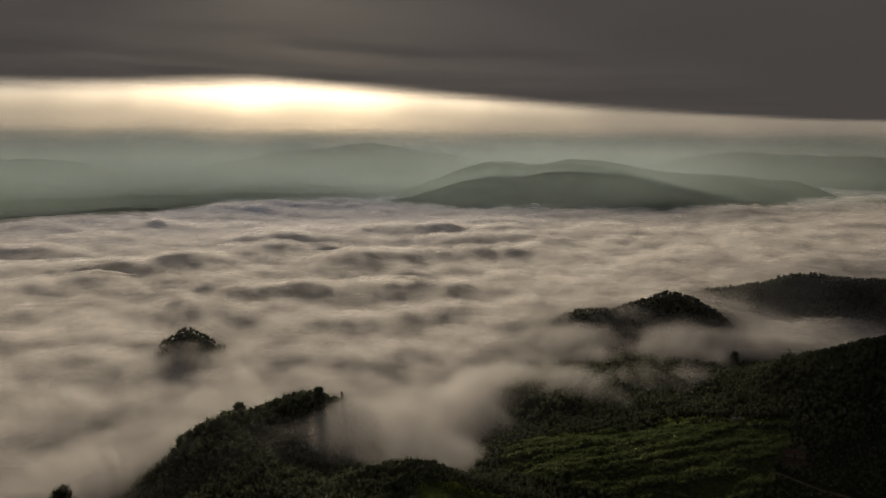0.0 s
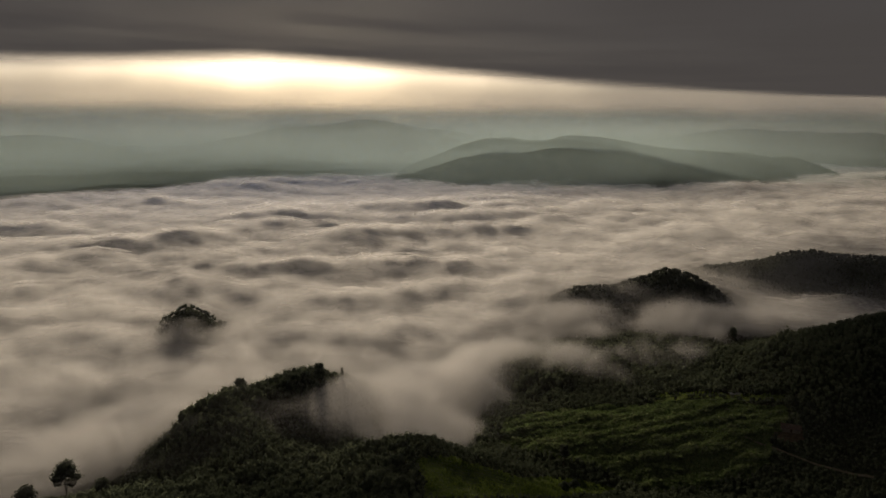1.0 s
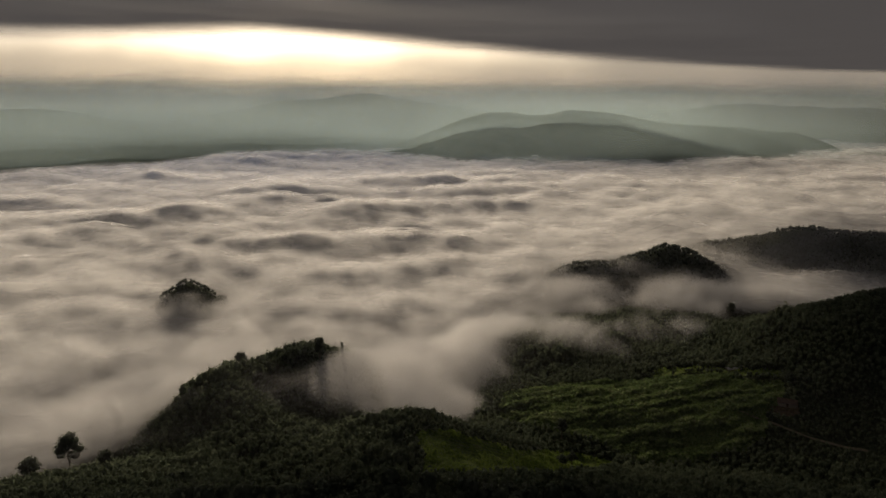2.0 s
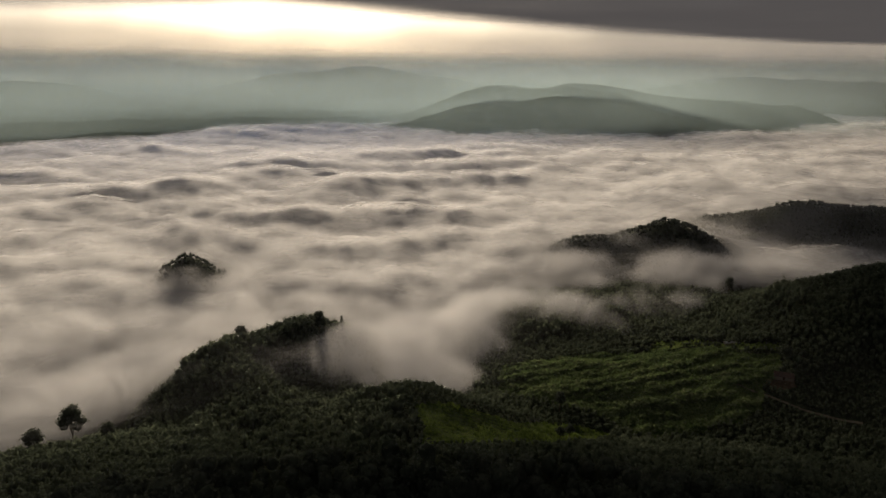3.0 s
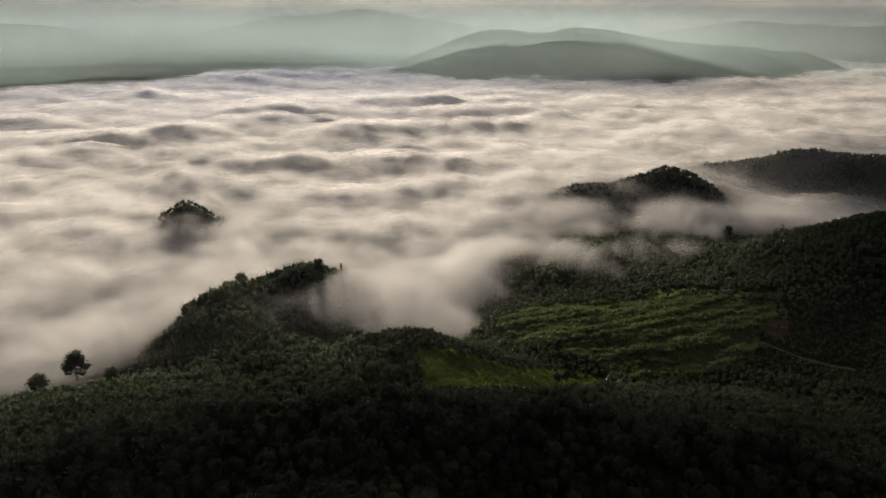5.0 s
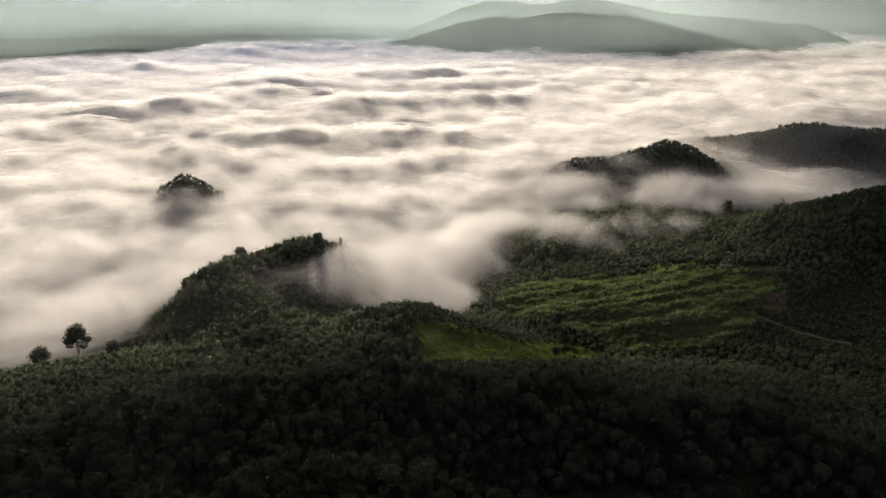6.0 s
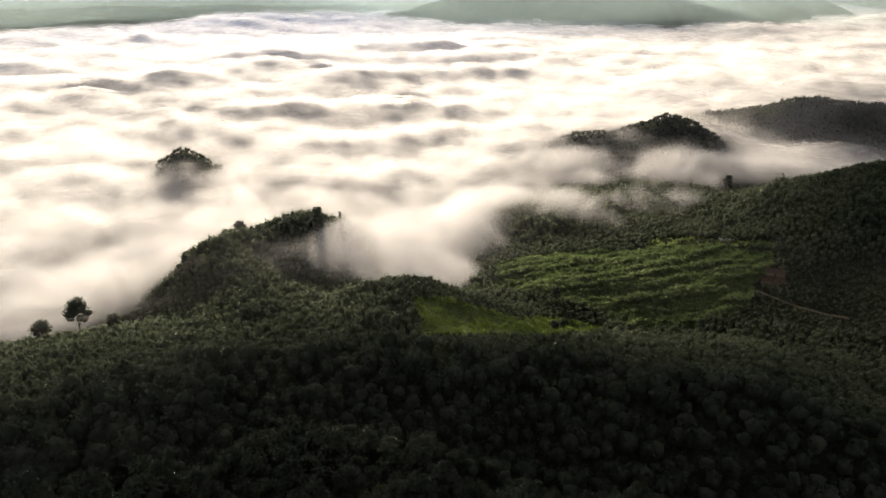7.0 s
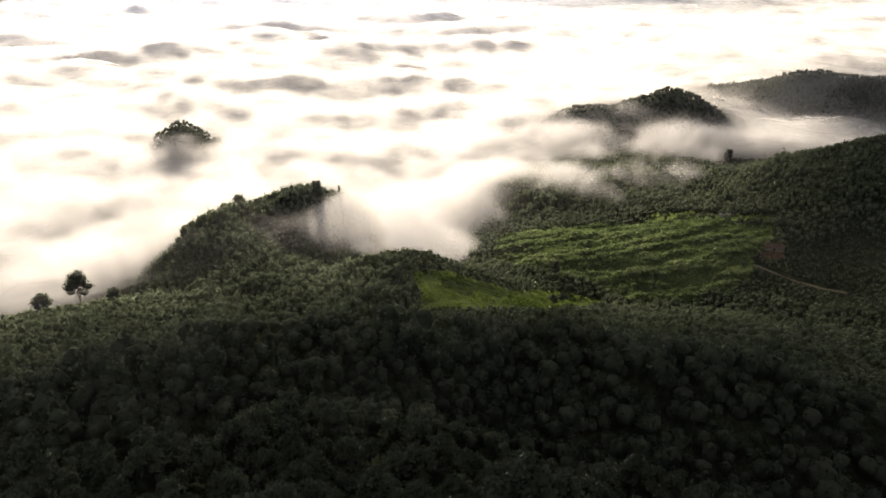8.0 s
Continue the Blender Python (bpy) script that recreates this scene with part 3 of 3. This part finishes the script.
tall = tree_meshes(130, 29, 9.6, 19, 0.8, 50, low=0.54)
tree_thing(tall, stand(-211.5, 360.5, 1.0), "tall spreading tree rising out of the fog")
dome = tree_meshes(131, 13.5, 7.2, 17, 0.7, 46, low=0.55)
tree_thing(dome, stand(-218, 335, 1.0), "round-crowned tree standing on the hill brow")
column = tree_meshes(120, 13.5, 2.9, 12, 0.5, 40, slender=True)
tree_thing(column, stand(-69.5, 463, 1.0), "slender column-shaped tree on the foggy crest")


# the wood beyond, too many to count
def spindle(rng, sides=6):
    """A small lumpy crown body, taller than wide."""
    v, f = [(0, 0, -1.0)], []
    for k, (h, r) in enumerate(((-0.4, 0.85), (0.42, 0.85))):
        for j in range(sides):
            a = 2 * math.pi * (j + 0.5 * k) / sides
            q = r * rng.uniform(0.75, 1.2)
            v.append((q * math.cos(a), q * math.sin(a), h + rng.uniform(-0.15, 0.15)))
    v.append((0, 0, 0.82))
    n = sides
    for j in range(n):
        k = (j + 1) % n
        f += [[0, 1 + k, 1 + j, 1 + j], [1 + j, 1 + k, 1 + n + k, 1 + n + j], [1 + n + j, 1 + n + k, 1 + 2 * n, 1 + 2 * n]]
    return np.array(v), np.array(f)


def wood(name, seed, spacing, r0, r1, half_angle, sizes, leaf, leaves, label, slim=False, tops=(0.9, 1.35), foliage=LEAVES):
    x, y, rng = scatter(seed, spacing, r0, r1, half_angle)
    z = land(x, y)
    keep = z > fog_top(x, y) - 13
    patch = fbm(x, y, 75, 3, seed)
    size = np.interp(patch, *sizes) * rng.uniform(0.72, 1.28, len(x))
    big = size / size.mean()
    keep &= rng.uniform(size=len(x)) < 1.15 / np.clip(big, 1, 3) ** 1.6   # large trees stand further apart
    for field, cap in ((CROP_FIELD, 1.9), (SCRUB_FIELD, 2.6), (LOW_GROWTH, 2.4)):  # young growth round the fields
        for back in (-14, -7, 7, 14, 21, 28, 36, 44) if field is not LOW_GROWTH else (0,):
            near_field = inside(x + back * 0.21, y - back * 0.98, field)
            size = np.where(near_field, np.minimum(size, cap + 0.045 * abs(back)), size)
    x, y, z, size = x[keep], y[keep], z[keep], size[keep]
    templates = []
    for k in range(7):
        g = np.random.RandomState(seed * 10 + k)
        squash = np.array([g.uniform(0.34, 0.44), g.uniform(0.34, 0.44), g.uniform(0.36, 0.46)])
        v, f = spindle(g) if slim else ball(1, g, 0.26)
        core = (v * squash + [0, 0, 0.62], f)
        spray = leaves_on(g, np.array([0, 0, 0.64]), squash * 1.04, leaves, leaf)
        stem = tube([(0, 0, -0.15), (0, 0, 0.5)], [0.03, 0.02], 3)
        templates.append((gather([core, spray]), stem))
    pick, turn = rng.randint(0, 7, len(x)), rng.uniform(0, 6.28, len(x))
    tall = rng.uniform(*tops, len(x))
    vs, fs, wh, n = [], [], [], 0
    for k, ((v, f), (sv, sf)) in enumerate(templates):
        mine = np.where(pick == k)[0]
        allv, allf = gather([(v, f), (sv, sf)])
        kind = np.concatenate([np.zeros(len(f)), np.ones(len(sf))])
        c, s_ = np.cos(turn[mine])[:, None], np.sin(turn[mine])[:, None]
        sc = size[mine][:, None]
        X = (allv[None, :, 0] * c - allv[None, :, 1] * s_) * sc + x[mine][:, None]
        Y = (allv[None, :, 0] * s_ + allv[None, :, 1] * c) * sc + y[mine][:, None]
        Z = allv[None, :, 2] * sc * tall[mine][:, None] + z[mine][:, None]
        vs.append(np.stack([X, Y, Z], -1).reshape(-1, 3))
        fs.append((allf[None] + (np.arange(len(mine)) * len(allv))[:, None, None] + n).reshape(-1, 4))
        wh.append(np.tile(kind, len(mine)))
        n += len(mine) * len(allv)
    me = mesh_from(name, np.concatenate(vs), np.concatenate(fs), [foliage, BARK], np.concatenate(wh))
    return tagged(new(name, me), label, "forest", kind="stuff")


wood("forest", 7, 5.4, NEAR_LIMIT, 262, 44, ([-0.5, 0.5], [6.0, 10.5]), 0.10, 42, "dense dark woodland on the lower slope")
wood("young_forest", 9, 3.0, 262, 660, 42, ([-0.1, 0.22, 0.5], [3.3, 4.0, 6.6]), 0.125, 11, "dense young green woodland covering the hillside", True, (1.0, 1.6), YOUNG_LEAVES)
wood("ridge_forest", 8, 4.6, 661, 1120, 40, ([-0.4, 0.4], [3.2, 5.4]), 0.125, 11, "dark woodland along the far ridges", True)


# ---------------------------------------------------------------- fields, track and clearing
def windrow(x, y):
    """Long low ridges of growth that run across the slope, about -1 to 1."""
    return fbm(0.14 * (0.95 * x + 0.3 * y), 0.95 * y - 0.3 * x + 9 * fbm(x, y, 55, 3, 95), 8, 4, 87, 0.65)


def draped(name, polygon, step, lift, mat, label, category, ridges=0.0):
    xs, ys = np.array(polygon)[:, 0], np.array(polygon)[:, 1]
    gx, gy = np.meshgrid(np.arange(xs.min() - step, xs.max() + step, step), np.arange(ys.min() - step, ys.max() + step, step))
    gz = land(gx, gy) + lift + 0.25 * fbm(gx, gy, 9, 3, 91) + ridges * smooth(-0.3, 0.4, windrow(gx, gy))
    rows, cols = gx.shape
    i, j = np.meshgrid(np.arange(rows - 1), np.arange(cols - 1), indexing="ij")
    a = i * cols + j
    f = np.stack([a, a + 1, a + cols + 1, a + cols], -1).reshape(-1, 4)
    cx, cy = gx.ravel()[f].mean(1), gy.ravel()[f].mean(1)
    f = f[inside(cx, cy, polygon)]
    me = mesh_from(name, np.stack([gx, gy, gz], -1).reshape(-1, 3), f, [mat])
    me.polygons.foreach_set("use_smooth", np.ones(len(me.polygons), bool))
    return tagged(new(name, me), label, category, kind="structure")


draped("crop_field", CROP_FIELD, 1.5, 0.3, TURF, "bright green crop field on the hill shoulder", "field")
draped("scrub_field", SCRUB_FIELD, 2.0, 0.3, TURF, "rough green field with low scrub", "field", 0.9)
draped("glade", GLADE, 2.0, 0.3, TURF, "shaded grassy strip at the forest edge", "field")
draped("clearing", CLEARING, 1.5, 0.5, EARTH, "bare reddish earth cut into the slope", "ground")


def ribbon(name, line, width, lift, mat, label):
    pts = []
    for (x0, y0), (x1, y1) in zip(line, line[1:]):
        n = max(2, int(math.hypot(x1 - x0, y1 - y0) / 1.5))
        pts += [(x0 + (x1 - x0) * k / n, y0 + (y1 - y0) * k / n) for k in range(n)]
    pts = np.array(pts)
    d = np.gradient(pts, axis=0)
    d /= np.linalg.norm(d, axis=1)[:, None]
    side = np.stack([-d[:, 1], d[:, 0]], 1)
    v, w = [], width * (1 + 0.25 * perlin(np.arange(len(pts)) * 0.3, np.zeros(len(pts)), 5))
    for s in (-0.5, 0.0, 0.5):
        q = pts + side * w[:, None] * s
        v.append(np.column_stack([q, land(q[:, 0], q[:, 1]) + lift]))
    v, n = np.concatenate(v), len(pts)
    k = np.arange(n - 1)
    f = np.concatenate([np.stack([k + b, k + 1 + b, k + 1 + b + n, k + b + n], -1) for b in (0, n)])
    return tagged(new(name, mesh_from(name, v, f[:, ::-1], [mat])), label, "track", kind="structure")


ribbon("dirt_track", TRACK_LINE, 2.0, 0.7, TRACK, "narrow pale dirt track across the slope")


def tufts(name, polygon, spacing, size, blades, mat, label, category, rows=0.0, bushy=False, seed=3, thin=-2.0):
    rng = np.random.RandomState(seed)
    xs, ys = np.array(polygon)[:, 0], np.array(polygon)[:, 1]
    gx, gy = np.meshgrid(np.arange(xs.min(), xs.max(), spacing), np.arange(ys.min() - (70 if rows else 0), ys.max() + (70 if rows else 0), spacing if not rows else rows))
    x = (gx + rng.uniform(-0.5, 0.5, gx.shape) * spacing).ravel()
    wave = 4 * np.sin(gx / 17.0) + 3 * np.sin(gx / 41.0) - 0.42 * (gx - xs.mean()) if rows else 0
    y = (gy + wave + rng.uniform(-0.5, 0.5, gy.shape) * (0.25 if rows else spacing)).ravel()
    ok = inside(x, y, polygon) & ((fbm(x, y, 22, 3, seed) if thin < -1 else windrow(x, y)) > thin)
    x, y = x[ok], y[ok]
    z = land(x, y)
    n = len(x)
    if bushy:
        v, f = ball(1, rng, 0.3)
        f = f[::1]
        sv, sf = leaves_on(rng, np.zeros(3), np.array([1.05, 1.05, 1.05]), blades, 0.55)
        tv, tf = gather([(v, f), (sv, sf)])
        tv = tv * [0.5, 0.5, 0.42] + [0, 0, 0.3]
    else:
        a = rng.uniform(0, 6.28, blades)
        lean = rng.uniform(0.25, 0.7, blades)
        b = np.stack([np.cos(a), np.sin(a), 0 * a], 1)
        q = np.stack([-np.sin(a), np.cos(a), 0 * a], 1) * 0.14
        top = b * lean[:, None] + [0, 0, 1.0]
        tv = np.stack([b * 0.08 - q, b * 0.08 + q, top * 0.8 + q * 0.8, top], 1).reshape(-1, 3)
        tf = np.arange(blades * 4).reshape(-1, 4)
    swathe = 0.65 + 0.7 * smooth(-0.3, 0.3, fbm(x, y, 9, 3, seed + 7)) if rows else 0.6 + 0.8 * smooth(-0.3, 0.4, windrow(x, y))
    turn, sc = rng.uniform(0, 6.28, n)[:, None], (size * swathe * rng.uniform(0.6, 1.4, n))[:, None]
    X = (tv[None, :, 0] * np.cos(turn) - tv[None, :, 1] * np.sin(turn)) * sc + x[:, None]
    Y = (tv[None, :, 0] * np.sin(turn) + tv[None, :, 1] * np.cos(turn)) * sc + y[:, None]
    Z = tv[None, :, 2] * sc + z[:, None] + 0.2 + (0 if rows else 0.7 * smooth(-0.3, 0.4, windrow(x, y))[:, None])
    F = (tf[None] + (np.arange(n) * len(tv))[:, None, None]).reshape(-1, 4)
    me = mesh_from(name, np.stack([X, Y, Z], -1).reshape(-1, 3), F, [mat])
    return tagged(new(name, me), label, category, kind="stuff")


tufts("crop_rows", CROP_FIELD, 0.6, 1.05, 8, GRASS, "rows of bright green low crops", "crops", rows=2.7)
tufts("scrub", SCRUB_FIELD, 2.3, 2.1, 18, SHRUB, "low yellow-green scrub bushes", "scrub", bushy=True, seed=13, thin=0.0)
tufts("field_grass", SCRUB_FIELD, 1.1, 1.6, 6, FIELD_GRASS, "rough green grass between the scrub", "grass", seed=17)
tufts("glade_grass", GLADE, 1.9, 1.1, 5, GRASS, "rough grass of a shaded strip", "grass", seed=19)


# ---------------------------------------------------------------- sheds
def part(name, bm, mat, parent, label=""):
    me = bpy.data.meshes.new(name)
    bm.to_mesh(me)
    bm.free()
    me.materials.append(mat)
    ob = new(name, me)
    ob.parent = parent
    return tagged(ob, label)


def box(bm, x0, x1, y0, y1, z0, z1):
    m = Matrix.Translation(((x0 + x1) / 2, (y0 + y1) / 2, (z0 + z1) / 2)) @ Matrix.Diagonal((x1 - x0, y1 - y0, z1 - z0, 1))
    bmesh.ops.create_cube(bm, size=1, matrix=m)
    return bm


def slab(bm, corners, thick):
    """A sloping roof sheet of some thickness from its four upper corners."""
    top = [bm.verts.new(c) for c in corners]
    low = [bm.verts.new((c[0], c[1], c[2] - thick)) for c in corners]
    bm.faces.new(top)
    bm.faces.new(low[::-1])
    for k in range(4):
        bm.faces.new([top[k], low[k], low[(k + 1) % 4], top[(k + 1) % 4]])
    return bm


RUST = rough_material("rusted_sheet", [(0.3, (0.055, 0.034, 0.026)), (0.5, (0.095, 0.06, 0.044)), (0.7, (0.15, 0.105, 0.08))], 0.8, 0.02, 0.7, 0.3)
PALE = rough_material("pale_sheet", [(0.3, (0.26, 0.26, 0.25)), (0.7, (0.4, 0.4, 0.38))], 0.7, 0.02, 0.6, 0.4)
BOARD = rough_material("weathered_board", [(0.3, (0.18, 0.15, 0.12)), (0.7, (0.34, 0.3, 0.25))], 2.0, 0.03)


def shed(x, y, turn, length, width, eaves, rise, roof_mat, label):
    root = new("shed")
    root.matrix_basis = Matrix.Translation((x, y, float(land(x, y)) + 0.3)) @ Matrix.Rotation(radians(turn), 4, "Z")
    hl, hw, o = length / 2, width / 2, 0.45
    part("wall", box(bmesh.new(), -hl, hl, -hw, -hw + 0.12, -1.5, eaves), BOARD, root)
    part("wall", box(bmesh.new(), -hl, hl, hw - 0.12, hw, -1.5, eaves), BOARD, root)
    for s in (-1, 1):
        bm = bmesh.new()
        a, b = (hl - 0.12) * s, hl * s
        v = [bm.verts.new((px, py, pz)) for px in (a, b) for py, pz in ((-hw + 0.13, -1.5), (hw - 0.13, -1.5), (hw - 0.13, eaves), (0, eaves + rise - 0.1), (-hw + 0.13, eaves))]
        bm.faces.new(v[:5])
        bm.faces.new(v[:4:-1])
        for k in range(5):
            bm.faces.new([v[k], v[5 + k], v[5 + (k + 1) % 5], v[(k + 1) % 5]])
        bmesh.ops.recalc_face_normals(bm, faces=bm.faces)
        part("gable", bm, PALE if s > 0 else BOARD, root)
        drop = eaves - rise * o / hw
        part("roof", slab(bmesh.new(), [(-hl - o, 0, eaves + rise), (-hl - o, (hw + o) * s, drop), (hl + o, (hw + o) * s, drop), (hl + o, 0, eaves + rise)][::-s], 0.08), roof_mat, root)
    part("door", box(bmesh.new(), -0.6, 0.6, -hw - 0.05, -hw - 0.005, 0, 2.0), RUST, root)
    return tagged(root, label, "shed")


shed(217, 403, -22, 11, 6, 2.4, 1.9, RUST, "farm shed with rusty brown roof in the clearing")
shed(206, 458, 8, 10, 3.2, 1.6, 0.5, PALE, "long low shelter with pale sheet roof")
